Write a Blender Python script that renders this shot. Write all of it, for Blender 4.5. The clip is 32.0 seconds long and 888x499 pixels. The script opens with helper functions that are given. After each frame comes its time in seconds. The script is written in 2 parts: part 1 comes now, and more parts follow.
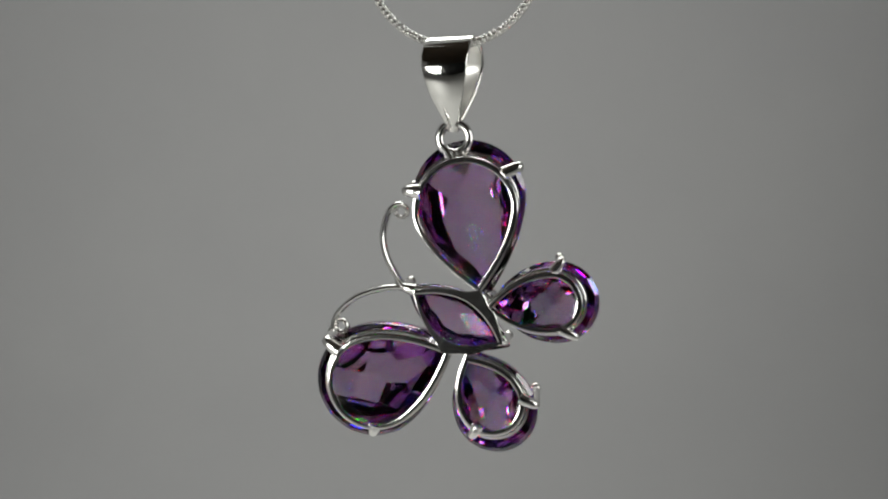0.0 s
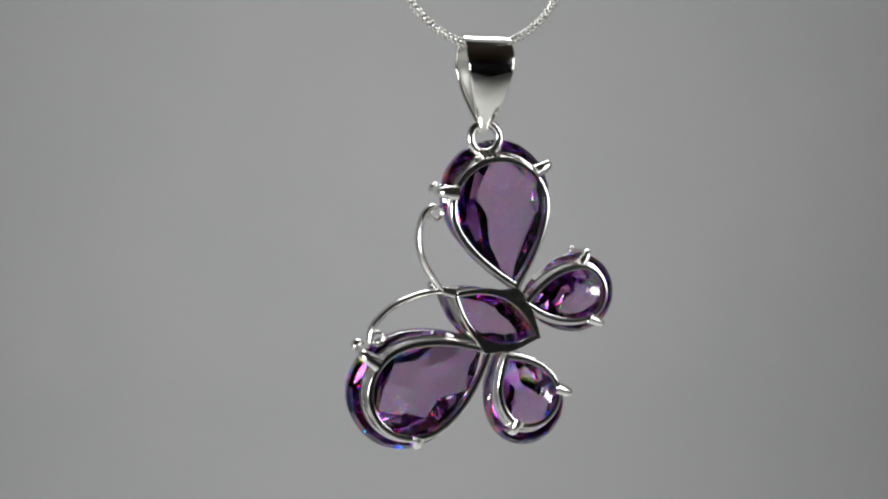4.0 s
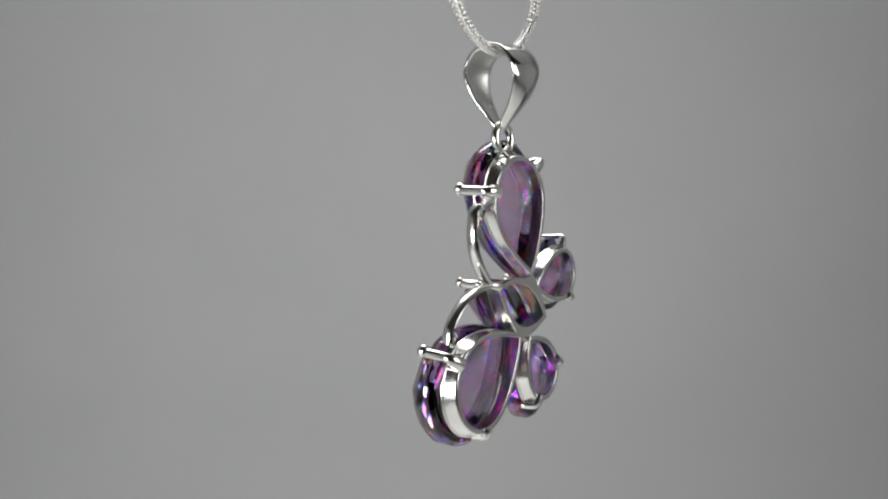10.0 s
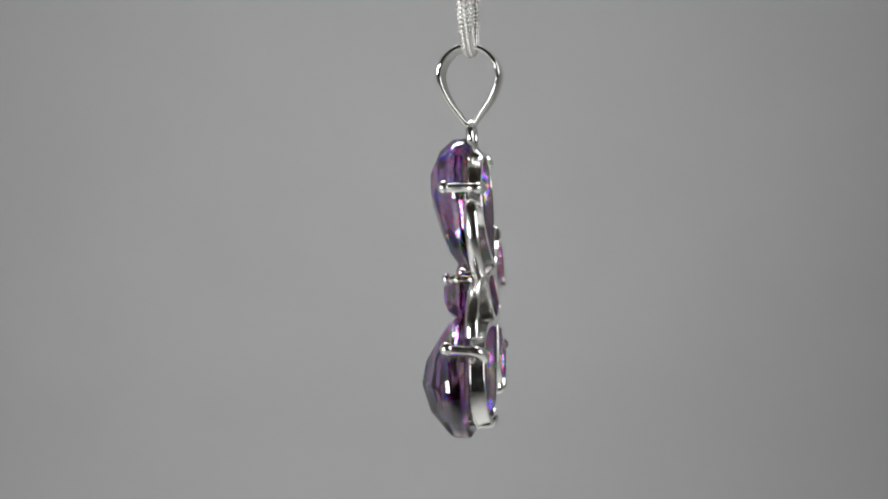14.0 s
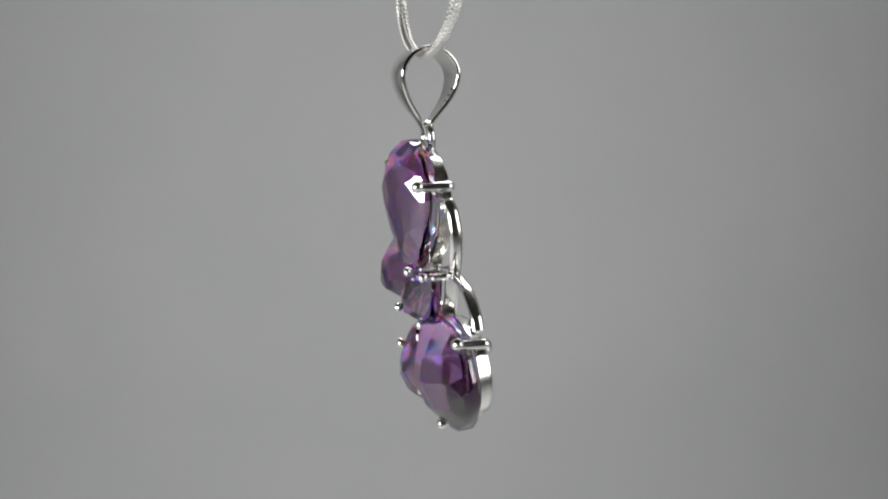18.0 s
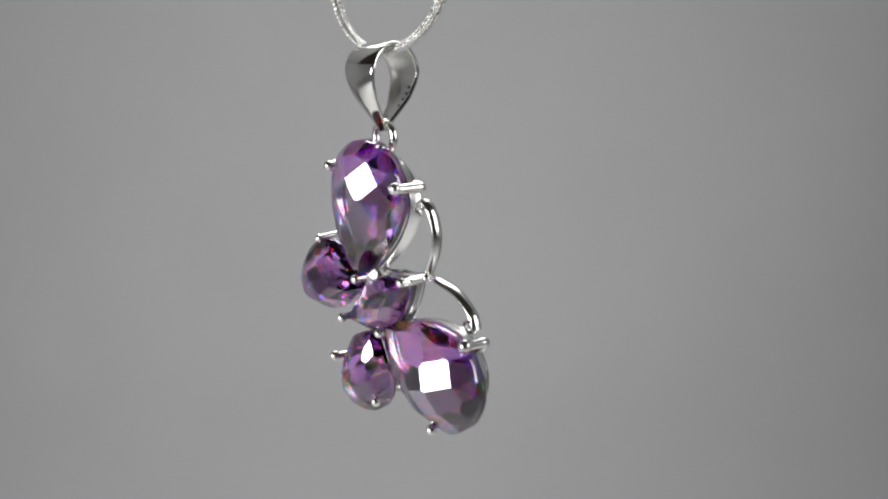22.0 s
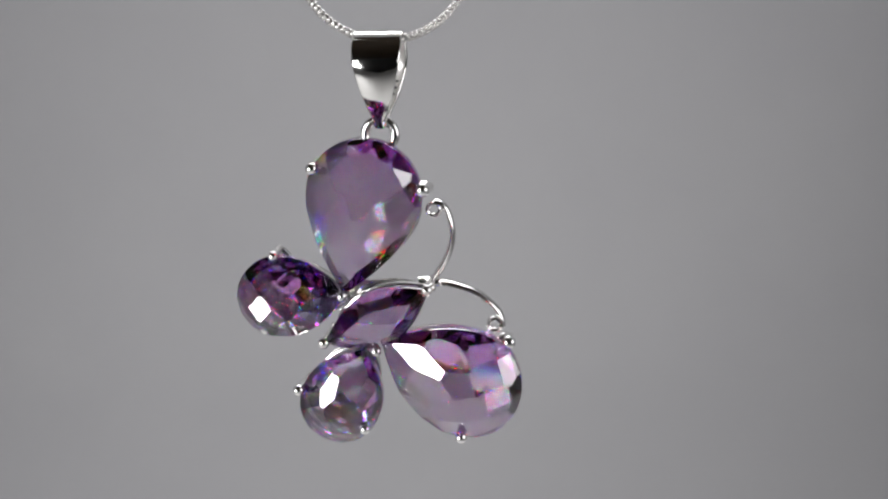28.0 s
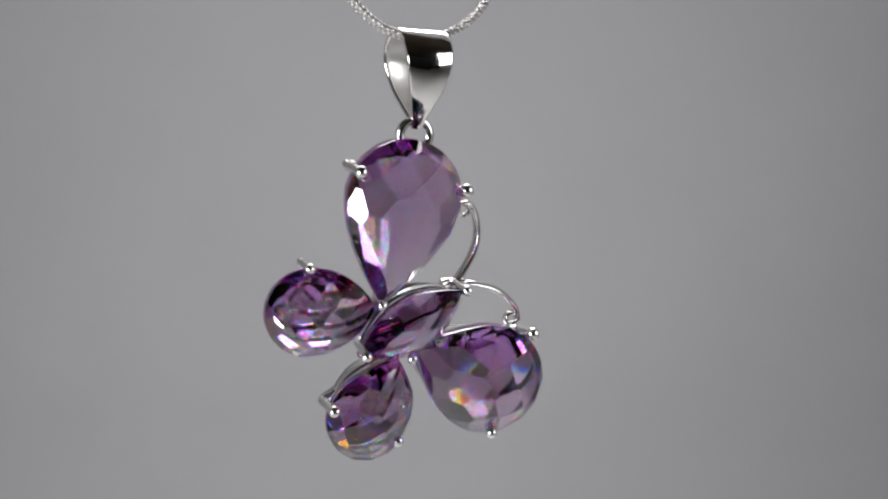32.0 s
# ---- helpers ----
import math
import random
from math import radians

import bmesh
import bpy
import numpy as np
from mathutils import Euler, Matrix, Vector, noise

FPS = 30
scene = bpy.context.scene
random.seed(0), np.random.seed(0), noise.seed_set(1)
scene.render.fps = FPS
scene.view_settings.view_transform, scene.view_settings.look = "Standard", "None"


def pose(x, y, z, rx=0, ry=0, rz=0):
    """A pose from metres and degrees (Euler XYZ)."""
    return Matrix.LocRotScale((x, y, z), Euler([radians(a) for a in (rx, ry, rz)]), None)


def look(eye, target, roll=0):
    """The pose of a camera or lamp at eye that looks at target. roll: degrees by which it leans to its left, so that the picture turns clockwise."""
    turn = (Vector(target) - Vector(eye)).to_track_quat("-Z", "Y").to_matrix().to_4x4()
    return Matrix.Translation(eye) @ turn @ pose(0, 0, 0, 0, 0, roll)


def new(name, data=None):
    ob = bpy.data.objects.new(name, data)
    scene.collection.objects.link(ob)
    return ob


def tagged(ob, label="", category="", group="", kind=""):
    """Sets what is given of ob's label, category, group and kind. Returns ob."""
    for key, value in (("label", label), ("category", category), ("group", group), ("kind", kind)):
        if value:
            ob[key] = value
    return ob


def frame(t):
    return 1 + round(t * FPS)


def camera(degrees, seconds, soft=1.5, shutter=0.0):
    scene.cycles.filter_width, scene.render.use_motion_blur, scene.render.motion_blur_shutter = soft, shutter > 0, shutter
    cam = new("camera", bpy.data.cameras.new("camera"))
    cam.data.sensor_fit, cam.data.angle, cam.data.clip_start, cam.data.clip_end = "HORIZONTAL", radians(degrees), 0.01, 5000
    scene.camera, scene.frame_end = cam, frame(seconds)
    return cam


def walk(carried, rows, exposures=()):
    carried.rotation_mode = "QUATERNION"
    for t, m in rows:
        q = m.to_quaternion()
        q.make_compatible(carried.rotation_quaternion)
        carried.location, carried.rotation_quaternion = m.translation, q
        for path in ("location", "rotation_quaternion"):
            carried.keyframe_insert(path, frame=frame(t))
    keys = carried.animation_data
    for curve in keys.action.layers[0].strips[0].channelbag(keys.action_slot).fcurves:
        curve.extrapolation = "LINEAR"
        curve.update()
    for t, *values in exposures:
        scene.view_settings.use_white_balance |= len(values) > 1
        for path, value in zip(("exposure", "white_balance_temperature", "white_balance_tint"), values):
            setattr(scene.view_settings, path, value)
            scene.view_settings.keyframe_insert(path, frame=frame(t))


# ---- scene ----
# Lengths of the jewel are in units of U metres, from the lens.
U = 6.0e-5
EYE_Z = 0.30            # height of the lens over the table
REACH = 1500.0          # lens to the turning axis, in units
HANG = -177.5          # height of the jewel's origin against the lens, in units
LEAN, VEER, SETBACK = 4.98, -6.23, -48.0   # how the wings stand on the hanging ring: lean, turn, depth

# seconds, turn, across, away, up (units), two small tilts (degrees)
SWING = [
    (0.0, -181.94, 25.0, -128.4, 0.8, 0.01, 0.32),
    (1.0, -175.65, 37.5, -131.6, 1.1, 0.04, 0.20),
    (2.0, -169.45, 52.2, -131.6, 1.2, 0.06, 0.06),
    (3.0, -163.29, 66.3, -128.1, 1.3, 0.08, -0.08),
    (6.0, -144.72, 97.8, -103.5, -0.2, 0.19, 0.15),
    (7.0, -138.60, 109.9, -84.3, -0.6, 0.28, 0.18),
    (8.0, -132.52, 113.4, -63.2, -1.6, 0.31, 0.11),
    (9.0, -126.42, 114.5, -40.5, -2.9, 0.27, -0.02),
    (10.0, -120.20, 112.9, -18.3, -4.3, 0.20, -0.17),
    (11.0, -113.66, 105.4, 1.6, -4.9, 0.19, -0.33),
    (12.0, -106.91, 92.8, 18.5, -4.9, 0.19, -0.42),
    (13.0, -100.24, 75.0, 30.9, -4.5, 0.13, -0.34),
    (14.0, -93.53, 57.0, 40.7, -3.2, 0.08, -0.19),
    (17.0, -74.35, -5.9, 65.5, -3.7, 0.21, -0.36),
    (18.0, -66.97, -29.5, 66.5, -4.2, 0.15, -0.33),
    (19.0, -59.82, -53.5, 62.5, -4.7, 0.11, -0.32),
    (20.0, -53.20, -77.0, 49.0, -4.4, 0.03, -0.31),
    (21.0, -46.88, -93.5, 29.1, -3.3, 0.01, -0.29),
    (22.0, -40.68, -110.5, 3.6, -1.5, -0.00, -0.18),
    (23.0, -34.33, -121.3, -21.8, -0.1, 0.03, -0.09),
    (24.0, -27.72, -132.8, -47.9, 1.8, -0.04, -0.01),
    (25.0, -20.91, -133.4, -75.5, 3.8, -0.20, 0.04),
    (28.0, 0.86, -114.4, -135.1, 6.8, -0.44, 0.39),
    (29.0, 8.02, -103.5, -148.9, 7.3, -0.47, 0.39),
    (30.0, 15.01, -89.0, -161.7, 7.5, -0.51, 0.47),
    (31.0, 21.68, -73.9, -171.8, 7.7, -0.49, 0.72),
    (32.0, 28.15, -57.6, -178.9, 7.3, -0.41, 1.05),
]

cam = camera(56.980, 32.0, soft=2.1)
eye = (0.0, 0.0, EYE_Z)
aim = (0.0, math.cos(radians(9.927)), EYE_Z - math.sin(radians(9.927)))
walk(cam, [(0.0, look(eye, aim, 0.079)), (32.0, look(eye, aim, 0.079))],
     exposures=[(0.0, -0.34, 6640, 5), (1.0, -0.12, 6590, 6), (2.0, -0.01, 6540, 7), (3.0, 0.03, 6480, 7), (17.0, 0.03, 6480, 7), (22.0, 0.03, 6450, 9), (25.0, 0.01, 6400, 11), (32.0, 0.01, 6400, 12)])

# ---- light ----
world = bpy.data.worlds.new("world")
scene.world = world
world.use_nodes = True
world.node_tree.nodes["Background"].inputs["Color"].default_value = (0.5, 0.52, 0.55, 1)
world.node_tree.nodes["Background"].inputs["Strength"].default_value = 0.02


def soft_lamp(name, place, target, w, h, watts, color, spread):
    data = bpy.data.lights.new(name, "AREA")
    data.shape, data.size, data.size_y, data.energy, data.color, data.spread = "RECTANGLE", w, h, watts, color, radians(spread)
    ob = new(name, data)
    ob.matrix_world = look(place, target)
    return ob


LAMP_WHITE = (1.0, 0.99, 0.985)
soft_lamp("softbox_light", (0.33, -0.037, EYE_Z + 0.083), (-0.11, 0.34, EYE_Z - 0.03), 0.16, 0.24, 0.235, LAMP_WHITE, 100)
soft_lamp("softbox_light", (-0.263, -0.155, EYE_Z - 0.012), (0.05, 0.40, EYE_Z - 0.10), 0.13, 0.13, 0.50, LAMP_WHITE, 110)
# unseen fill lamp overhead, added to brighten the white table under the pendant
soft_lamp("overhead_fill", (0.0, 0.29, 0.53), (0.0, 0.07, 0.15), 0.26, 0.12, 0.225, LAMP_WHITE, 62)


# ---- materials ----
def material(name):
    m = bpy.data.materials.new(name)
    m.use_nodes = True
    nt = m.node_tree
    return m, nt, nt.nodes["Principled BSDF"]


def add_noise(nt, scale, detail=4.0, rough=0.6, coord="Object"):
    tc = nt.nodes.new("ShaderNodeTexCoord")
    n = nt.nodes.new("ShaderNodeTexNoise")
    n.inputs["Scale"].default_value = scale
    n.inputs["Detail"].default_value = detail
    n.inputs["Roughness"].default_value = rough
    nt.links.new(tc.outputs[coord], n.inputs["Vector"])
    return n


def add_ramp(nt, source, stops):
    r = nt.nodes.new("ShaderNodeValToRGB")
    els = r.color_ramp.elements
    while len(els) < len(stops):
        els.new(0.5)
    for e, (p, c) in zip(els, stops):
        e.position, e.color = p, (*c, 1)
    nt.links.new(source, r.inputs["Fac"])
    return r


def add_bump(nt, bsdf, source, strength, distance):
    b = nt.nodes.new("ShaderNodeBump")
    b.inputs["Strength"].default_value = strength
    b.inputs["Distance"].default_value = distance
    nt.links.new(source, b.inputs["Height"])
    nt.links.new(b.outputs["Normal"], bsdf.inputs["Normal"])


def silver_material(name, base, rough_lo, rough_hi, bump):
    m, nt, b = material(name)
    b.inputs["Metallic"].default_value = 1.0
    fine = add_noise(nt, 2600.0, 3.0)
    broad = add_noise(nt, 350.0, 4.0)
    ramp = add_ramp(nt, broad.outputs["Fac"], [(0.3, tuple(c * 0.93 for c in base)), (0.7, base)])
    nt.links.new(ramp.outputs["Color"], b.inputs["Base Color"])
    rr = add_ramp(nt, fine.outputs["Fac"], [(0.35, (rough_lo,) * 3), (0.7, (rough_hi,) * 3)])
    nt.links.new(rr.outputs["Color"], b.inputs["Roughness"])
    add_bump(nt, b, broad.outputs["Fac"], bump, 0.0002)
    return m


SILVER = silver_material("polished_silver", (0.90, 0.89, 0.87), 0.16, 0.26, 0.28)
SATIN = silver_material("satin_silver", (0.90, 0.89, 0.86), 0.06, 0.13, 0.14)
INNER_SILVER = silver_material("dull_silver", (0.86, 0.85, 0.82), 0.30, 0.42, 0.14)
STAMP = silver_material("dark_stamping", (0.10, 0.10, 0.10), 0.4, 0.6, 0.1)
RIM_SILVER = silver_material("brushed_silver", (0.86, 0.85, 0.83), 0.13, 0.20, 0.10)
CHAIN_SILVER = silver_material("chain_silver", (0.90, 0.89, 0.87), 0.22, 0.3, 0.05)


def gem_material(name, tint, index, fire):
    """Clear coloured crystal that splits light: red, green and blue bend a little differently, the outer gloss stays white."""
    m, nt, b = material(name)
    nt.nodes.remove(b)
    zones = add_noise(nt, 90.0, 2.0)
    total = None
    for k in range(3):
        only = [0.0, 0.0, 0.0]
        only[k] = tint[k]
        ramp = add_ramp(nt, zones.outputs["Fac"], [(0.3, tuple(c * 0.95 for c in only)), (0.7, tuple(only))])
        inner = nt.nodes.new("ShaderNodeBsdfRefraction")
        inner.inputs["Roughness"].default_value = 0.0
        inner.inputs["IOR"].default_value = index + fire * (k - 1)
        nt.links.new(ramp.outputs["Color"], inner.inputs["Color"])
        if total is None:
            total = inner
        else:
            both = nt.nodes.new("ShaderNodeAddShader")
            nt.links.new(total.outputs[0], both.inputs[0])
            nt.links.new(inner.outputs[0], both.inputs[1])
            total = both
    gloss = nt.nodes.new("ShaderNodeBsdfGlossy")
    edge = nt.nodes.new("ShaderNodeFresnel")
    mix = nt.nodes.new("ShaderNodeMixShader")
    gloss.inputs["Roughness"].default_value = 0.0
    edge.inputs["IOR"].default_value = index
    shade = add_ramp(nt, edge.outputs[0], [(0.45, (1.0, 1.0, 1.0)), (0.9, (0.72, 0.50, 0.765))])
    nt.links.new(shade.outputs["Color"], gloss.inputs["Color"])
    nt.links.new(edge.outputs[0], mix.inputs[0])
    nt.links.new(total.outputs[0], mix.inputs[1])
    nt.links.new(gloss.outputs[0], mix.inputs[2])
    nt.links.new(mix.outputs[0], nt.nodes["Material Output"].inputs["Surface"])
    return m


AMETHYST = gem_material("violet_crystal", (0.862, 0.732, 0.884), 2.0, 0.011)


def plain_material(name, a, c, scale, rough, bump):
    m, nt, b = material(name)
    n = add_noise(nt, scale, 5.0)
    ramp = add_ramp(nt, n.outputs["Fac"], [(0.35, a), (0.65, c)])
    nt.links.new(ramp.outputs["Color"], b.inputs["Base Color"])
    b.inputs["Roughness"].default_value = rough
    fine = add_noise(nt, scale * 60, 3.0)
    add_bump(nt, b, fine.outputs["Fac"], bump, 0.0005)
    return m


BACKDROP = plain_material("grey_paper", (0.505, 0.505, 0.515), (0.525, 0.525, 0.532), 11.0, 0.9, 0.03)
TABLE = plain_material("white_board", (0.74, 0.74, 0.73), (0.8, 0.8, 0.79), 9.0, 0.6, 0.05)
TENT = plain_material("white_fabric", (0.80, 0.80, 0.81), (0.85, 0.85, 0.86), 12.0, 0.9, 0.1)
WOOD = plain_material("brown_wood", (0.032, 0.020, 0.010), (0.052, 0.031, 0.015), 16.0, 0.6, 0.1)
DARK = plain_material("black_cloth", (0.035, 0.035, 0.037), (0.05, 0.05, 0.05), 30.0, 0.95, 0.2)
SIDE = plain_material("grey_board", (0.30, 0.30, 0.31), (0.34, 0.34, 0.35), 12.0, 0.85, 0.05)


# ---- mesh helpers ----
def mesh_of(bm, name, smooth=False):
    me = bpy.data.meshes.new(name)
    bmesh.ops.recalc_face_normals(bm, faces=bm.faces)
    bm.to_mesh(me)
    bm.free()
    if smooth:
        me.polygons.foreach_set("use_smooth", [True] * len(me.polygons))
        me.set_sharp_from_angle(angle=radians(38))
    return me


def part(name, bm, mat, parent, label="", smooth=False):
    me = mesh_of(bm, name, smooth)
    me.materials.append(mat)
    ob = new(name, me)
    ob.parent = parent
    if label:
        ob["label"] = label
    return ob


def structure(name, bm, mat, label):
    me = mesh_of(bm, name)
    me.materials.append(mat)
    return tagged(new(name, me), label, "", "", "structure")


def box(bm, lo, hi):
    v = [bm.verts.new((x, y, z)) for x in (lo[0], hi[0]) for y in (lo[1], hi[1]) for z in (lo[2], hi[2])]
    for f in ((0, 1, 3, 2), (4, 6, 7, 5), (0, 4, 5, 1), (2, 3, 7, 6), (0, 2, 6, 4), (1, 5, 7, 3)):
        bm.faces.new([v[i] for i in f])


def tube(bm, points, radii, n=10, closed=False, flat=1.0):
    """A round wire along points (Vectors, units), with a radius for each; flat squeezes it along the second axis."""
    rings = []
    count = len(points)
    up = None
    for i, p in enumerate(points):
        a = points[i - 1] if (i or closed) else p
        b = points[(i + 1) % count] if (i + 1 < count or closed) else p
        t = (b - a).normalized()
        if up is None:
            ref = Vector((0, 1, 0)) if abs(t.y) < 0.8 else Vector((0, 0, 1))
            up = (ref - t * ref.dot(t)).normalized()
        else:
            up = (up - t * up.dot(t)).normalized()
        side = t.cross(up)
        r = radii[i] if isinstance(radii, (list, tuple)) else radii
        rings.append([bm.verts.new((p + (up * math.cos(w) * r + side * math.sin(w) * r * flat)) * U)
                      for w in (2 * math.pi * k / n for k in range(n))])
    last = count if closed else count - 1
    for i in range(last):
        r0, r1 = rings[i], rings[(i + 1) % count]
        for k in range(n):
            bm.faces.new((r0[k], r0[(k + 1) % n], r1[(k + 1) % n], r1[k]))
    if not closed:
        bm.faces.new(rings[0])
        bm.faces.new(rings[-1])


def ball(bm, centre, r, squash=(1, 1, 1)):
    m = Matrix.Translation(Vector(centre) * U) @ Matrix.Diagonal((r * U * squash[0], r * U * squash[1], r * U * squash[2], 1))
    bmesh.ops.create_uvsphere(bm, u_segments=14, v_segments=10, radius=1.0, matrix=m)


def bezier(pts, n):
    """A smooth curve through pts (Catmull-Rom), n steps for each span."""
    out = []
    for i in range(len(pts) - 1):
        p0, p1, p2, p3 = pts[max(i - 1, 0)], pts[i], pts[i + 1], pts[min(i + 2, len(pts) - 1)]
        for k in range(n):
            t = k / n
            out.append(0.5 * ((2 * p1) + (p2 - p0) * t + (2 * p0 - 5 * p1 + 4 * p2 - p3) * t * t + (3 * p1 - p0 - 3 * p2 + p3) * t ** 3))
    out.append(pts[-1].copy())
    return out


# ---- the place ----
def build_place():
    # paper sweep: an upright sheet that bends forward into the ground
    bm = bmesh.new()
    profile = [(0.42, 0.54)] + [(0.42 - 0.30 * (1 - math.cos(w)), 0.30 - 0.30 * math.sin(w)) for w in (math.pi / 2 * k / 120 for k in range(121))]
    for x0, x1 in ((-0.45, 0.45),):
        front = [[bm.verts.new((x, y, z)) for y, z in profile] for x in (x0, x1)]
        back = [[bm.verts.new((x, y + 0.004, z - 0.004)) for y, z in profile] for x in (x0, x1)]
        for sheet in (front, back):
            for i in range(len(profile) - 1):
                bm.faces.new((sheet[0][i], sheet[1][i], sheet[1][i + 1], sheet[0][i + 1]))
        for k in (0, 1):
            for i in range(len(profile) - 1):
                bm.faces.new((front[k][i], front[k][i + 1], back[k][i + 1], back[k][i]))
        for i in (0, len(profile) - 1):
            bm.faces.new((front[0][i], front[1][i], back[1][i], back[0][i]))
    structure("backdrop", bm, BACKDROP, "plain matt grey paper sweep behind the pendant")
    bm = bmesh.new()
    box(bm, (-0.7, -0.5, -0.04), (0.7, 0.44, -0.02))
    structure("floor", bm, SIDE, "plain grey ground of the booth")
    bm = bmesh.new()
    box(bm, (-0.45, -0.3, -0.02), (0.45, 0.19, EYE_Z - 0.15))
    structure("table", bm, TABLE, "plain white table block under the pendant")
    bm = bmesh.new()
    box(bm, (-0.47, 0.17, 0.54), (0.47, 0.44, 0.56))
    structure("ceiling_1", bm, TENT, "plain white fabric roof of the light tent")
    bm = bmesh.new()
    box(bm, (-0.7, -0.5, 0.56), (0.7, 0.44, 0.58))
    structure("ceiling_2", bm, WOOD, "plain brown wooden ceiling of the room")
    bm = bmesh.new()
    box(bm, (-0.7, -0.52, -0.04), (0.7, -0.5, 0.56))
    structure("wall_south", bm, DARK, "plain dark wall behind the camera")
    for name, x, side in (("wall_west", -0.46, -1), ("wall_east", 0.46, 1)):
        bm = bmesh.new()
        box(bm, (min(x, x + 0.02 * side), -0.20, -0.04), (max(x, x + 0.02 * side), 0.43, 0.54))
        structure(name, bm, TENT, "plain white fabric side of the light tent")
    for name, x, side in (("wall_southwest", -0.70, -1), ("wall_southeast", 0.70, 1)):
        bm = bmesh.new()
        box(bm, (min(x, x + 0.02 * side), -0.52, -0.04), (max(x, x + 0.02 * side), 0.44, 0.56))
        structure(name, bm, DARK, "plain dark side wall of the room")


# ---- the pendant ----
LEANING = Matrix.Translation((0, SETBACK * U, 0)) @ Matrix.Rotation(radians(VEER), 4, "Z") @ Matrix.Rotation(radians(LEAN), 4, "X")


def leaned(bm):
    bmesh.ops.transform(bm, matrix=LEANING, verts=bm.verts)


def pear(centre, radius, tip, full, n=56):
    """Outline of a pear shape in the wing plane (x, z), counter-clockwise, starting at its tip."""
    cx, cz = centre
    ax, az = tip[0] - cx, tip[1] - cz
    d = math.hypot(ax, az)
    ax, az = ax / d, az / d
    side = []
    m = n // 2
    for i in range(m + 1):
        w = math.pi * i / m
        s = -math.cos(w)
        along = d * -s if s < 0 else -radius * s
        width = radius * (1 - (-s) ** full) if s < 0 else radius * math.sqrt(max(0.0, 1 - s * s))
        side.append((along, width))
    pts = [(cx + ax * a - az * w, cz + az * a + ax * w) for a, w in side]
    pts += [(cx + ax * a + az * w, cz + az * a - ax * w) for a, w in reversed(side[1:-1])]
    return pts


def marquise(a, b, upper, lower, n=48):
    """Outline of a boat shape between two tips, with its half-width above and below their line."""
    mx, mz = (a[0] + b[0]) / 2, (a[1] + b[1]) / 2
    dx, dz = (a[0] - b[0]) / 2, (a[1] - b[1]) / 2
    length = math.hypot(dx, dz)
    nx, nz = -dz / length, dx / length
    m = n // 2
    pts = []
    for sgn, half in ((1, upper), (-1, lower)):
        for i in range(m):
            s = math.cos(math.pi * i / m) * sgn
            w = half * (1 - abs(s) ** 1.9) * sgn
            pts.append((mx + dx * s + nx * w, mz + dz * s + nz * w))
    return pts


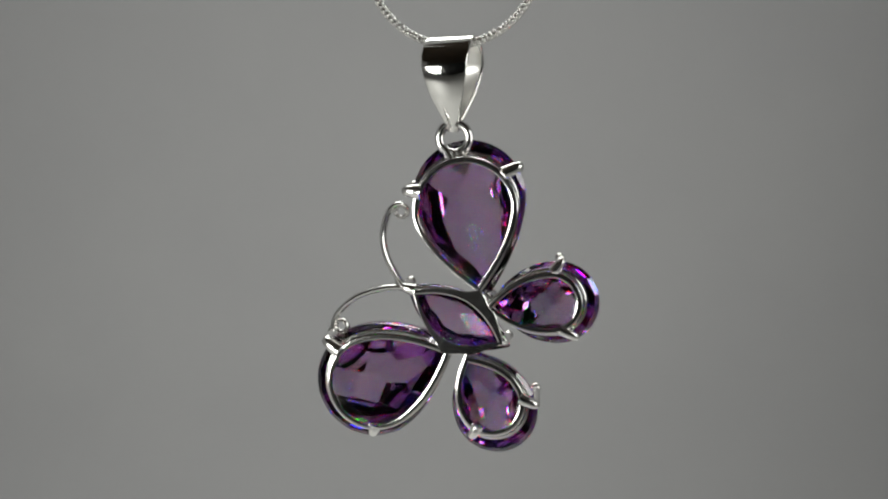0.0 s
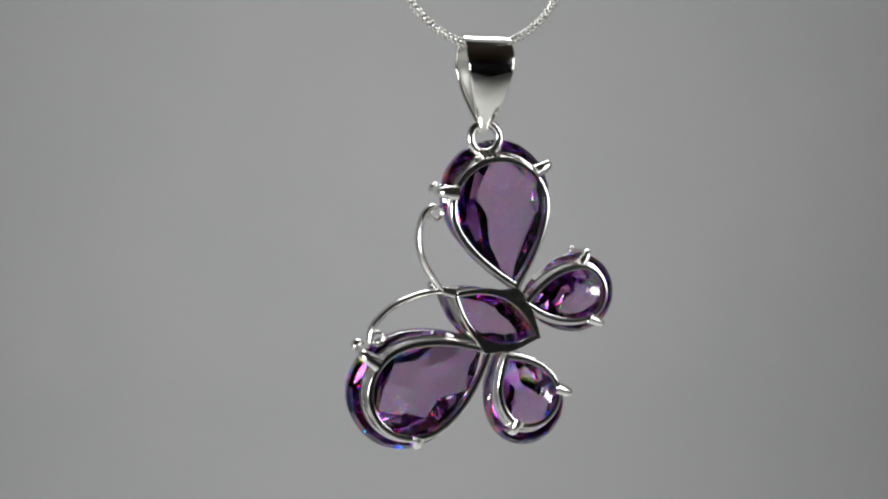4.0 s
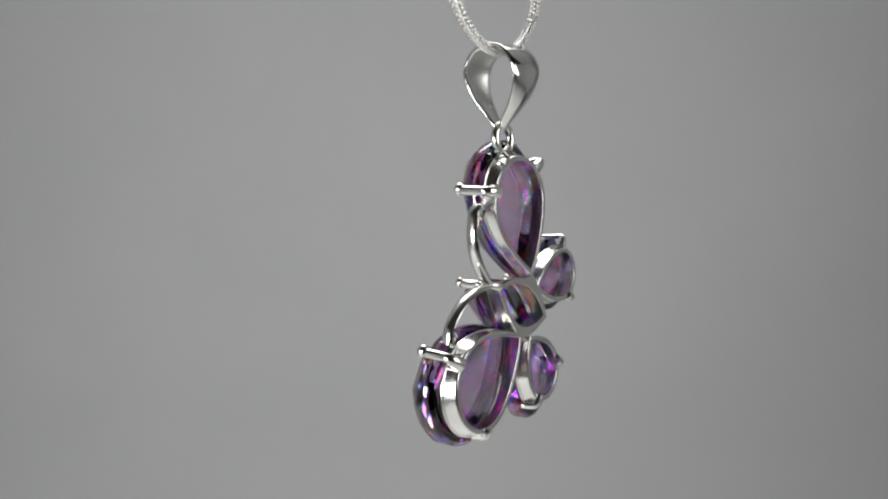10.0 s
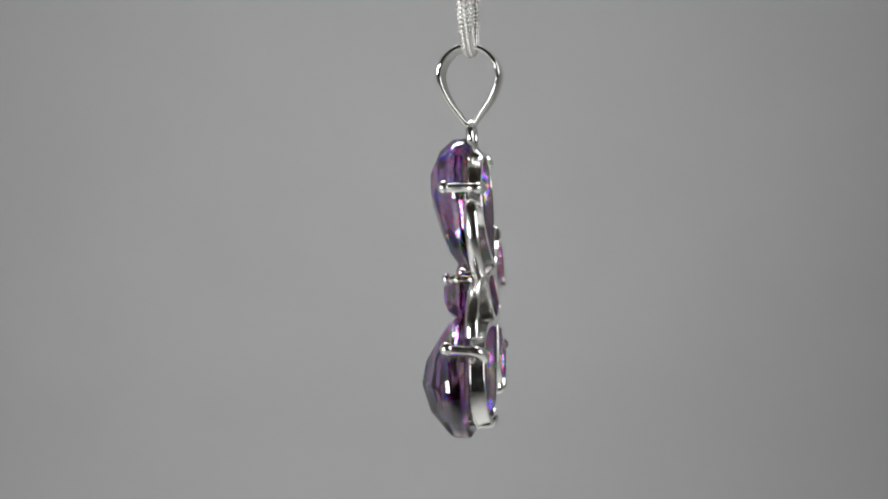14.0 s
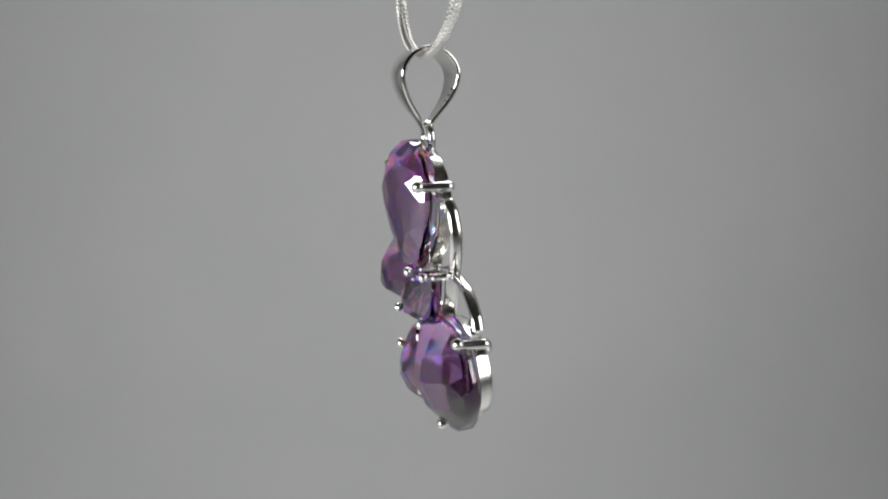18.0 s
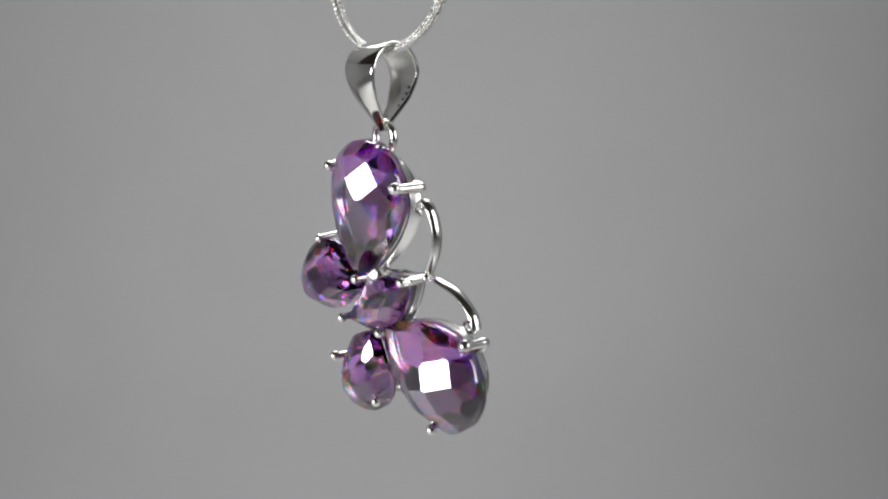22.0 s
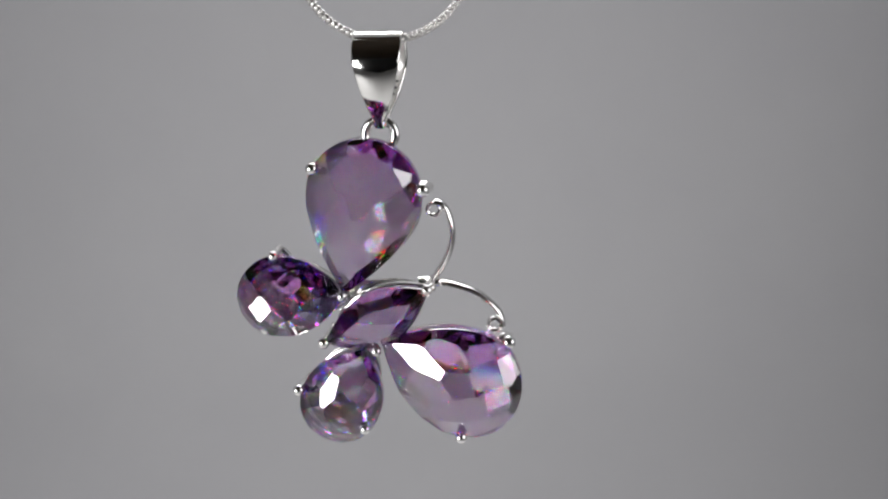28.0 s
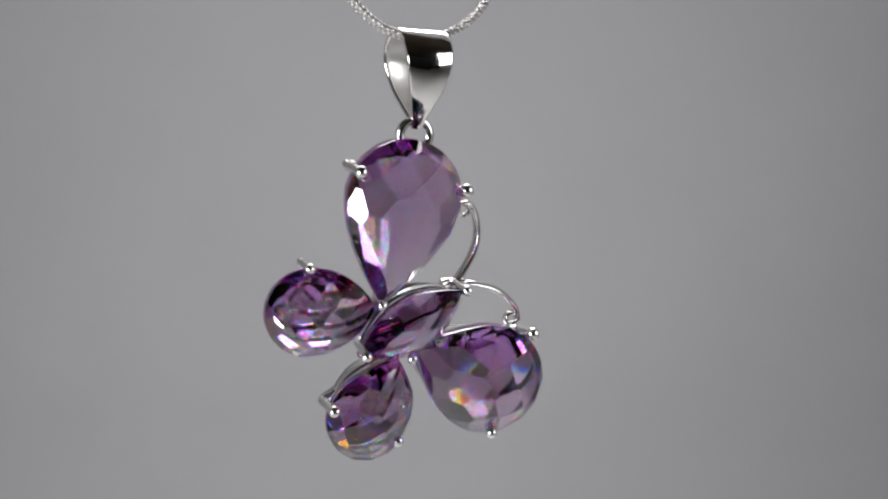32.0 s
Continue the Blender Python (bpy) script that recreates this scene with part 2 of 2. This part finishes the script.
def gem(outline, centre, axis, cell, shift, curve, apex, back, height, bezel, tilt=(0.0, 0.0), straight=200, steep=1.35):
    """A stone with a flat back; the crown is cut into equal lozenges (cell: half-widths across and along the axis) that touch
    a dome (curve: its curvature across and along, apex: its top; straight: from where it bends less, towards the tip), and ends in a ring of steep facets over the girdle."""
    bm = bmesh.new()
    front = back - height
    lo = [bm.verts.new((x * U, back * U, z * U)) for x, z in outline]
    hi = [bm.verts.new((x * U, (front - 30) * U, z * U)) for x, z in outline]
    n = len(outline)
    bm.faces.new(lo)
    bm.faces.new(list(reversed(hi)))
    for i in range(n):
        bm.faces.new((lo[i], hi[i], hi[(i + 1) % n], lo[(i + 1) % n]))
    bmesh.ops.recalc_face_normals(bm, faces=bm.faces)
    ax = Vector((axis[0], axis[1])).normalized()
    px = Vector((-ax.y, ax.x))

    def cut(co, no):
        geom = list(bm.verts) + list(bm.edges) + list(bm.faces)
        res = bmesh.ops.bisect_plane(bm, geom=geom, dist=1e-8, plane_co=Vector(co) * U, plane_no=Vector(no), clear_outer=True)
        edges = [e for e in res["geom_cut"] if isinstance(e, bmesh.types.BMEdge)]
        if len(edges) > 2:
            bmesh.ops.edgeloop_fill(bm, edges=edges)

    def outward(i):
        x1, z1 = outline[i - 1]
        x2, z2 = outline[(i + 1) % n]
        x, z = outline[i]
        nx, nz = (z2 - z1), -(x2 - x1)
        ln = math.hypot(nx, nz) or 1
        nx, nz = nx / ln, nz / ln
        if nx * (x - cx) + nz * (z - cz) < 0:
            nx, nz = -nx, -nz
        return nx, nz

    reach = max(math.hypot(x - centre[0], z - centre[1]) for x, z in outline) + 6
    for i in range(-7, 8):
        for j in range(-7, 8):
            u, v = shift[0] + (i + j) * cell[0], shift[1] + (i - j) * cell[1]
            if math.hypot(u, v) > reach:
                continue
            near = min(v - apex[1], straight)
            far = v - apex[1] - near
            gu, gv = curve[0] * (u - apex[0]) + tilt[0], curve[1] * (near + 0.25 * far) + tilt[1]
            y = (front + 0.5 * curve[0] * (u - apex[0]) ** 2 + curve[1] * (0.5 * near ** 2 + near * far + 0.125 * far ** 2)
                 + tilt[0] * u + tilt[1] * v)
            x = centre[0] + px.x * u + ax.x * v
            z = centre[1] + px.y * u + ax.y * v
            cut((x, y, z), (px.x * gu + ax.x * gv, -1.0, px.y * gu + ax.y * gv))
    cx = sum(p[0] for p in outline) / n
    cz = sum(p[1] for p in outline) / n
    for k in range(14):
        i = round((k + 0.5) * n / 14) % n
        nx, nz = outward(i)
        cut((outline[i][0], back - bezel, outline[i][1]), (nx * steep, -1.0, nz * steep))
    # narrow slope round the back
    for i in range(0, n, 4):
        x, z = outline[i]
        nx, nz = outward(i)
        cut((x - nx * 8, back, z - nz * 8), (nx * 0.62, 0.78, nz * 0.62))
    bm.normal_update()
    for f in bm.faces:               # the girdle is ground round
        f.smooth = abs(f.normal.y) < 0.2
    leaned(bm)
    return bm


# sections of a setting, as (way from front to back, depth inward): the thin wall with its seat, and the flat rim behind it
WALL = [(0.0, -0.06), (0.03, -0.2), (0.1, -0.2), (0.13, 0.0), (0.6, 0.05), (0.83, 0.02), (0.83, 0.42), (0.6, 0.42), (0.0, 0.38)]
RIM = [(0.84, -0.04), (0.95, -0.06), (0.985, 0.02), (1.0, 0.16), (1.012, 0.5), (1.0, 0.86), (0.985, 0.97), (0.95, 1.02), (0.86, 1.0), (0.84, 0.9)]


def band(front, back, y0, y1, thick, profile):
    """A ring of metal lofted from the front outline to the back outline with the given section."""
    bm = bmesh.new()
    n = len(front)
    cxf, czf = sum(p[0] for p in front) / n, sum(p[1] for p in front) / n
    cxb, czb = sum(p[0] for p in back) / n, sum(p[1] for p in back) / n

    def inner(pts, cx, cz, d):
        out = []
        for i, (x, z) in enumerate(pts):
            x1, z1 = pts[i - 1]
            x2, z2 = pts[(i + 1) % n]
            nx, nz = (z2 - z1), -(x2 - x1)
            ln = math.hypot(nx, nz) or 1
            nx, nz = nx / ln, nz / ln
            if nx * (x - cx) + nz * (z - cz) < 0:
                nx, nz = -nx, -nz
            out.append((x - nx * d, z - nz * d))
        return out

    rings = []
    for t, off in profile:
        mid = [(f[0] * (1 - t) + b[0] * t, f[1] * (1 - t) + b[1] * t) for f, b in zip(front, back)]
        cx, cz = cxf * (1 - t) + cxb * t, czf * (1 - t) + czb * t
        pts = inner(mid, cx, cz, off * thick)
        y = y0 + (y1 - y0) * t
        rings.append([bm.verts.new((x * U, y * U, z * U)) for x, z in pts])
    for a, b in zip(rings, rings[1:] + rings[:1]):
        for i in range(n):
            bm.faces.new((a[i], b[i], b[(i + 1) % n], a[(i + 1) % n]))
    leaned(bm)
    return bm


def prong(tip, root, rim, tip_y, root_y, r=7.8):
    """A claw: a tapering lug runs out from the rim to the root, then a straight post passes the girdle and ends in a bead over the crown."""
    bm = bmesh.new()
    (tx, tz), (bx, bz), (rx, rz) = tip, root, rim
    pts = [Vector((rx, root_y + 1, rz)), Vector((bx * 0.6 + rx * 0.4, root_y + 1, bz * 0.6 + rz * 0.4)), Vector((bx, root_y - 3, bz)),
           Vector((bx * 0.75 + tx * 0.25, root_y * 0.7 + tip_y * 0.3, bz * 0.75 + tz * 0.25)),
           Vector((bx * 0.4 + tx * 0.6, root_y * 0.25 + tip_y * 0.75, bz * 0.4 + tz * 0.6)), Vector((tx, tip_y, tz))]
    line = bezier(pts, 6)
    last = len(line) - 1
    tube(bm, line, [r * (1.45 - 0.45 * min(1, i / last * 2.6) - 0.12 * (i / last)) for i in range(len(line))], 12)
    ball(bm, (tx, tip_y + 2, tz), r * 1.22)
    leaned(bm)
    return bm


def build_pendant():
    pendant = new("pendant")
    tagged(pendant, "silver butterfly pendant with five faceted violet stones, hanging from a chain", "pendant")
    # stone: centre, radius, tip; rim behind it: centre, radius, tip; facet cell, its shift, curvature, apex; back, height, girdle, tilt, start of the even slope to the tip, fullness of the sides, edge slope
    wings = [
        ("upper_wing", (-21, 22), 96, (-57, -146), (-18, 0), 88, (-44, -136), (30, 38), (4, 3), (0.0114, 0.0074), (-1, 3), 46, 79, 28, (0.0, 0.0), 15, 1.7, 1.35),
        ("upper_wing", (147, -302), 99, (6, -227), (136, -297), 82, (3, -236), (30, 38), (-17, 18), (0.0128, 0.0095), (-3, 3), 41, 83, 29, (0.0, 0.0), 27, 1.9, 1.35),
        ("lower_wing", (-173, -154), 70, (-58, -155), (-162, -150), 51, (-54, -162), (20, 24), (11, 5), (0.0130, 0.0125), (0, 0), 40, 62, 25, (0.28, 0.0), 50, 2.2, 1.35),
        ("lower_wing", (-71, -347), 72, (-24, -244), (-66, -323), 56, (-21, -246), (20, 26), (6, 5), (0.0185, 0.0120), (0, 0), 40, 65, 25, (0.0, 0.0), 17, 2.2, 1.35),
    ]
    baskets = []
    for name, c, r, tip, bc, br, btip, cell, shift, curve, apex, back, height, girdle, tilt, straight, full, steep in wings:
        outline = pear(c, r, tip, full)
        part(name + "_stone", gem(outline, c, (tip[0] - c[0], tip[1] - c[1]), cell, shift, curve, apex, back, height, girdle, tilt, straight, steep), AMETHYST, pendant,
             "pear-cut violet crystal with a lattice of facets")
        seat = pear((c[0] * 0.4 + bc[0] * 0.6, c[1] * 0.4 + bc[1] * 0.6), r * 0.4 + br * 0.6 - 3, btip, full)
        rim = pear(bc, br, btip, full - 0.05)
        baskets.append(part(name + "_basket", band(seat, rim, 47, 73, 10.0, WALL), SILVER, pendant, "open silver setting wall", smooth=True))
        part("rim", band(seat, rim, 47, 73, 9.0, RIM), RIM_SILVER, baskets[-1], "flat brushed silver rim behind the stone", smooth=True)
    a, b = (86, -134), (-93, -234)
    part("body_stone", gem(marquise(a, b, 43, 53), ((a[0] + b[0]) / 2, (a[1] + b[1]) / 2), (a[0] - b[0], a[1] - b[1]), (19, 34), (19, 0), (0.016, 0.0045), (0, 0), 38, 59, 23), AMETHYST, pendant,
         "boat-shaped violet crystal of the butterfly's body")
    seat, rim = marquise((76, -136), (-87, -226), 39, 50), marquise((70, -136), (-86, -222), 38, 52)
    baskets.append(part("body_basket", band(seat, rim, 44, 73, 9.0, WALL), SILVER, pendant, "open silver setting wall", smooth=True))
    part("rim", band(seat, rim, 44, 73, 7.5, RIM), RIM_SILVER, baskets[-1], "flat brushed silver rim behind the stone", smooth=True)

    claws = [  # setting, bead, root, place on the rim, depth of the bead, depth of the root, radius
        (0, (-100, 70), (-106, 74), (-82, 62), -3, 67, 8.4), (0, (78, 37), (82, 32), (58, 30), 5, 67, 9.6),
        (2, (-175, -80), (-179, -80), (-166, -97), 8, 66, 6.8), (2, (-195, -209), (-204, -206), (-178, -194), 6, 67, 7.0),
        (1, (222, -221), (220, -229), (198, -244), 12, 67, 9.6), (1, (144, -390), (138, -386), (134, -372), -8, 68, 8.2),
        (3, (-137, -314), (-140, -324), (-114, -312), -8, 68, 8.0), (3, (-25, -386), (-34, -382), (-44, -364), 1, 67, 8.0),
        (4, (85, -129), (86, -131), (66, -136), -3, 64, 7.6), (4, (-88, -223), (-86, -222), (-80, -217), -16, 50, 7.6),
        (0, (-59, -146), (-58, -146), (-50, -142), 3, 40, 7.4), (1, (-3, -243), (-2, -240), (4, -236), 5, 40, 7.4),
    ]
    for k, tip, root, place, depth, low, r in claws:
        part("prong", prong(tip, root, place, depth, low, r), SILVER, baskets[k], "polished silver claw with a bead tip", smooth=True)

    # flat webs that fill the corners between the settings, along both sides of the body
    c, along, across = Vector((-8, -178)), Vector((0.875, 0.484)), Vector((-0.484, 0.875))
    for side, edge in ((1, ((-85, 3), (-79, 10), (-71, 18), (-60, 29), (-50, 37), (-35, 43), (-22, 53), (-9, 57), (2, 49), (14, 42), (34, 35), (54, 25), (78, 8))),
                       (-1, ((-85, 3), (-81, 10), (-75, 17), (-64, 31), (-55, 41), (-44, 49), (-33, 54), (-24, 60), (-8, 68), (2, 63), (12, 57), (26, 50), (44, 39), (60, 27), (78, 8)))):
        bm = bmesh.new()
        outer = bezier([Vector((c.x + along.x * u + across.x * v * side, 0, c.y + along.y * u + across.y * v * side)) for u, v in edge], 3)
        inner = []
        for i in range(len(outer)):
            u = -84 + 162 * i / (len(outer) - 1)
            v = max(0.0, (35 if side > 0 else 49) * (1 - abs(u / 88) ** 1.9)) - 4
            inner.append(Vector((c.x + along.x * u + across.x * v * side, 0, c.y + along.y * u + across.y * v * side)))
        loops = []
        for y, d in ((68.0, 0.0), (72.6, 0.0), (73.6, 1.2)):
            loops.append(([bm.verts.new((p.x * U, y * U, p.z * U)) for p in inner],
                          [bm.verts.new(((p.x - across.x * side * d) * U, y * U, (p.z - across.y * side * d) * U)) for p in outer]))
        for i in range(len(outer) - 1):
            for lo, hi in zip(loops, loops[1:]):
                bm.faces.new((lo[1][i], lo[1][i + 1], hi[1][i + 1], hi[1][i]))
                bm.faces.new((lo[0][i], hi[0][i], hi[0][i + 1], lo[0][i + 1]))
            for inn, out in (loops[0], loops[-1]):
                bm.faces.new((inn[i], inn[i + 1], out[i + 1], out[i]))
        for k in (0, -1):
            for lo, hi in zip(loops, loops[1:]):
                bm.faces.new((lo[0][k], lo[1][k], hi[1][k], hi[0][k]))
        leaned(bm)
        part("web", bm, RIM_SILVER, pendant, "flat silver web that joins the settings", smooth=True)

    # feelers: flat wire, wider in depth than in the wing plane
    for pts, curl in (
        ([(80, 59, -132), (91, 59, -125), (115, 58, -84), (123, 58, -46), (116, 57, -10), (104, 56, 6), (92, 55, 9)], (92, 53, -3)),
        ([(80, 59, -132), (100, 59, -132), (128, 58, -136), (169, 58, -151), (203, 57, -181), (211, 56, -206)], (197, 54, -203)),
    ):
        bm = bmesh.new()
        line = bezier([Vector(p) for p in pts], 7)
        tube(bm, line, [12.5 - 2.0 * i / len(line) for i in range(len(line))], 12, flat=0.5)
        leaned(bm)
        feeler = part("antenna", bm, SILVER, pendant, "curved flat silver wire with a curled end", smooth=True)
        bm = bmesh.new()
        loop = [Vector((curl[0] + 10.5 * math.cos(w), curl[1], curl[2] + 10.5 * math.sin(w))) for w in (2 * math.pi * k / 22 for k in range(22))]
        tube(bm, loop, 7.5, 10, closed=True, flat=0.55)
        leaned(bm)
        part("curl", bm, SILVER, feeler, "", smooth=True)
    bm = bmesh.new()
    tube(bm, [Vector((92, 20, -131)), Vector((90, 66, -131))], 6.5, 10)
    ball(bm, (98, 48, -129), 8)
    ball(bm, (90, 20, -131), 7)
    leaned(bm)
    part("antenna_joint", bm, SILVER, pendant, "small soldered silver knot at the root of the feelers", smooth=True)

    # ring on the upper wing
    bm = bmesh.new()
    ring = [Vector((3 + 25 * math.cos(w), 55, 120 + 25 * math.sin(w))) for w in (2 * math.pi * k / 32 for k in range(32))]
    tube(bm, ring, 7.6, 12, closed=True)
    for a, b in ((-8, -12), (3, -3), (13, 5)):
        tube(bm, [Vector((a, 57, 97)), Vector((b, 66, 84))], 6.6, 10)
    leaned(bm)
    part("jump_ring", bm, SILVER, pendant, "round silver wire ring", smooth=True)
    return pendant, build_bail(pendant)


def build_bail(pendant):
    """A tapered strap bent into a drop-shaped loop, wide at the top."""
    cx, cy, z0, z1 = 9, -9, 135, 291
    n = 64
    rings = []
    bm = bmesh.new()
    bulge = ((0, 3), (0.18, 23), (0.34, 42), (0.51, 54), (0.63, 58), (0.75, 56), (0.87, 45), (0.95, 28), (1, 0))
    spread = ((0, 10), (0.06, 11), (0.16, 17), (0.37, 28), (0.6, 36), (0.72, 39), (1, 40))
    height = z1 - z0

    def read(table, s):
        for (s0, v0), (s1, v1) in zip(table, table[1:]):
            if s <= s1:
                t = (s - s0) / (s1 - s0)
                return v0 + (v1 - v0) * t
        return table[-1][1]

    def soft(table, s):
        return sum(read(table, min(1, max(0, s + k * 0.025))) for k in range(-2, 3)) / 5

    for i in range(n + 1):
        w = 2 * math.pi * i / n          # 0 at the foot, over the top and down again
        s = (1 - math.cos(w)) / 2
        half = 58 * math.sqrt(max(0, 1 - ((s - 0.63) / 0.37) ** 2)) if s > 0.63 else soft(bulge, s)
        y = cy - (half if i <= n / 2 else -half)
        rings.append((y, z0 + height * s, soft(spread, s)))
    verts = []
    m = 8
    for i, (y, z, width) in enumerate(rings):
        y0, zz0, _ = rings[max(i - 1, 0)]
        y2, zz2, _ = rings[min(i + 1, n)]
        ty, tz = y2 - y0, zz2 - zz0
        ln = math.hypot(ty, tz) or 1
        oy, oz = -tz / ln, ty / ln       # outward
        if (y - cy) * oy + (z - (z0 + height * 0.6)) * oz < 0:
            oy, oz = -oy, -oz
        fall = 5.0 * min(1.0, width / 30) * (1 - ((z - z0) / height) ** 5)
        loop = []
        for k in range(m + 1):
            t = k / m * 2 - 1
            loop.append((t * (width - 3.5), fall * (1 - t * t)))
        loop += [(width - 3.5 + 3.5 * math.sin(w), -4.25 + 4.25 * math.cos(w)) for w in (math.pi * k / 7 for k in range(1, 7))]
        for k in range(m + 1):
            t = 1 - k / m * 2
            loop.append((t * (width - 3.5), fall * (1 - t * t) - 8.5))
        loop += [(-width + 3.5 - 3.5 * math.sin(w), -4.25 - 4.25 * math.cos(w)) for w in (math.pi * k / 7 for k in range(1, 7))]
        loop = [bm.verts.new(Vector((cx + u, y + oy * d, z + oz * d)) * U) for u, d in loop]
        verts.append(loop)
    q = len(verts[0])
    for a, b in zip(verts, verts[1:]):
        for k in range(q):
            bm.faces.new((a[k], a[(k + 1) % q], b[(k + 1) % q], b[k])).material_index = int(m + 7 <= k < 2 * m + 7)
    bm.faces.new(verts[0])
    bm.faces.new(verts[-1])
    bail = part("bail", bm, SATIN, pendant, "tapered polished silver strap bent into a drop-shaped loop", smooth=True)
    bail.data.materials.append(INNER_SILVER)
    bm = bmesh.new()
    for k in range(4):
        s = 0.50 - 0.07 * k
        y, z, x = cy + soft(bulge, s) - 8.7, z0 + height * s, cx + soft(spread, s) - 11
        box(bm, ((x - 2.6) * U, (y - 0.6) * U, (z - 1.8) * U), ((x + 2.6) * U, (y + 1.5) * U, (z + 1.8) * U))
    part("hallmark", bm, STAMP, bail, "row of tiny dark stamped marks")
    return bail


# ---- the chain ----
def chain_line(step):
    """Places and directions along one strand, from the lowest point upward, at even steps (units)."""
    radius, out = 142.0, []
    s = 0.0
    arc = radius * radians(72)
    top = (0.54 - EYE_Z) / U - HANG
    x1, z1 = radius * math.sin(radians(72)), radius * (1 - math.cos(radians(72)))
    end = arc + (top - 275 - z1) / math.sin(radians(84))
    while s < end:
        if s < arc:
            w = s / radius
            out.append((radius * math.sin(w), radius * (1 - math.cos(w)), w))
        else:
            e = s - arc
            w = radians(90 - 6 - 12 * math.exp(-e / 80.0))
            x1, z1 = x1 + math.cos(w) * step, z1 + math.sin(w) * step
            out.append((x1, z1, w))
        s += step
    return out


def build_chain():
    chain = new("chain")
    tagged(chain, "fine silver snake chain hanging in a loop through the bail", "chain")
    pitch = 8.8
    bm = bmesh.new()
    tube(bm, [Vector((-pitch * 0.55, 0, 0)), Vector((pitch * 0.55, 0, 0))], 5.4, 8)
    for k in range(6):
        w = math.pi * k / 3
        m = (Matrix.Translation(Vector((1.6 if k % 2 else -1.6, 7.2 * math.cos(w), 6.6 * math.sin(w))) * U) @ Matrix.Rotation(w, 4, "X")
             @ Matrix.Rotation(radians(28), 4, "Y") @ Matrix.Diagonal((3.5 * U, 3.0 * U, (5.6 if k % 3 == 0 else 4.3) * U, 1)))
        bmesh.ops.create_uvsphere(bm, u_segments=10, v_segments=6, radius=1.0, matrix=m)
    bmesh.ops.scale(bm, vec=(1.0, 1.2, 0.78), verts=bm.verts)     # the chain is a little flat
    link = mesh_of(bm, "link", True)
    link.materials.append(CHAIN_SILVER)
    far = bmesh.new()
    foot = Vector((9, -9, 275))
    plane = Matrix.Rotation(radians(-1.5), 3, "Z")     # the loop hangs slightly turned in the bail
    line = chain_line(pitch)
    for sgn in (1, -1):
        for i, (x, z, w) in enumerate(line):
            if sgn == -1 and i == 0:
                continue
            place = foot + plane @ Vector((sgn * x, 0, z))
            m = Matrix.Translation(place * U) @ plane.to_4x4() @ Matrix.Rotation(-w * sgn, 4, "Y") @ Matrix.Rotation(radians(180 * (sgn < 0)), 4, "X")
            if i < 70:
                ob = new("link", link)
                ob.parent = chain
                ob.matrix_basis = m
            elif i % 3 == 0:
                w2 = (line[min(i + 3, len(line) - 1)])
                tube(far, [place, foot + plane @ Vector((sgn * w2[0], 0, w2[1]))], 8.5, 6)
    ob = part("upper_strands", far, CHAIN_SILVER, chain, "upper strands of the chain", smooth=True)
    ob["kind"] = "stuff"
    return chain


def swing(row):
    t, turn, across, away, up, tilt_a, tilt_b = row
    return pose(across * U, (REACH + away) * U, EYE_Z + (HANG + up) * U) @ pose(0, 0, 0, 0, 0, turn) @ pose(0, 0, 0, tilt_a, tilt_b, 0)


# seconds, turn of the bail on its ring; sideways lean of the chain, and its turn against the pendant (degrees)
BAIL_TURN = [(0.0, -15), (3.0, -13), (6.0, -12), (11.0, -9), (16.0, -3), (20.0, -3), (24.0, -3), (28.0, -5), (32.0, -5)]
CHAIN_LEAN = [(0.0, 0), (6.0, -2), (9.0, -5), (12.0, -5), (17.0, 2.5), (21.0, 5), (24.0, 6), (28.0, 2.5), (32.0, 0)]
CHAIN_TURN = [(0.0, -5), (7.0, -6), (12.0, -3), (17.0, 2), (22.0, 0), (32.0, 0)]


def between(table, t):
    for (t0, a), (t1, b) in zip(table, table[1:]):
        if t <= t1:
            f = (t - t0) / (t1 - t0)
            f = f * f * (3 - 2 * f)
            return a + (b - a) * f
    return table[-1][1]


def motions():
    walk(pendant, [(r[0], swing(r)) for r in SWING])
    rows = []
    for r in SWING:
        m = swing(r)
        foot = m @ (Vector((9, -9, 275)) * U)
        lean = pose(*foot) @ pose(0, 0, 0, 0, between(CHAIN_LEAN, r[0]), between(CHAIN_TURN, r[0])) @ pose(*(-foot))
        rows.append((r[0], lean @ m))
    walk(chain, rows)
    # the bail turns a little on its ring
    x, y = 9 * U, -9 * U
    walk(bail, [(r[0], pose(x, y, 0) @ pose(0, 0, 0, 0, 0, between(BAIL_TURN, r[0])) @ pose(-x, -y, 0)) for r in SWING])



build_place()
pendant, bail = build_pendant()
chain = build_chain()
motions()
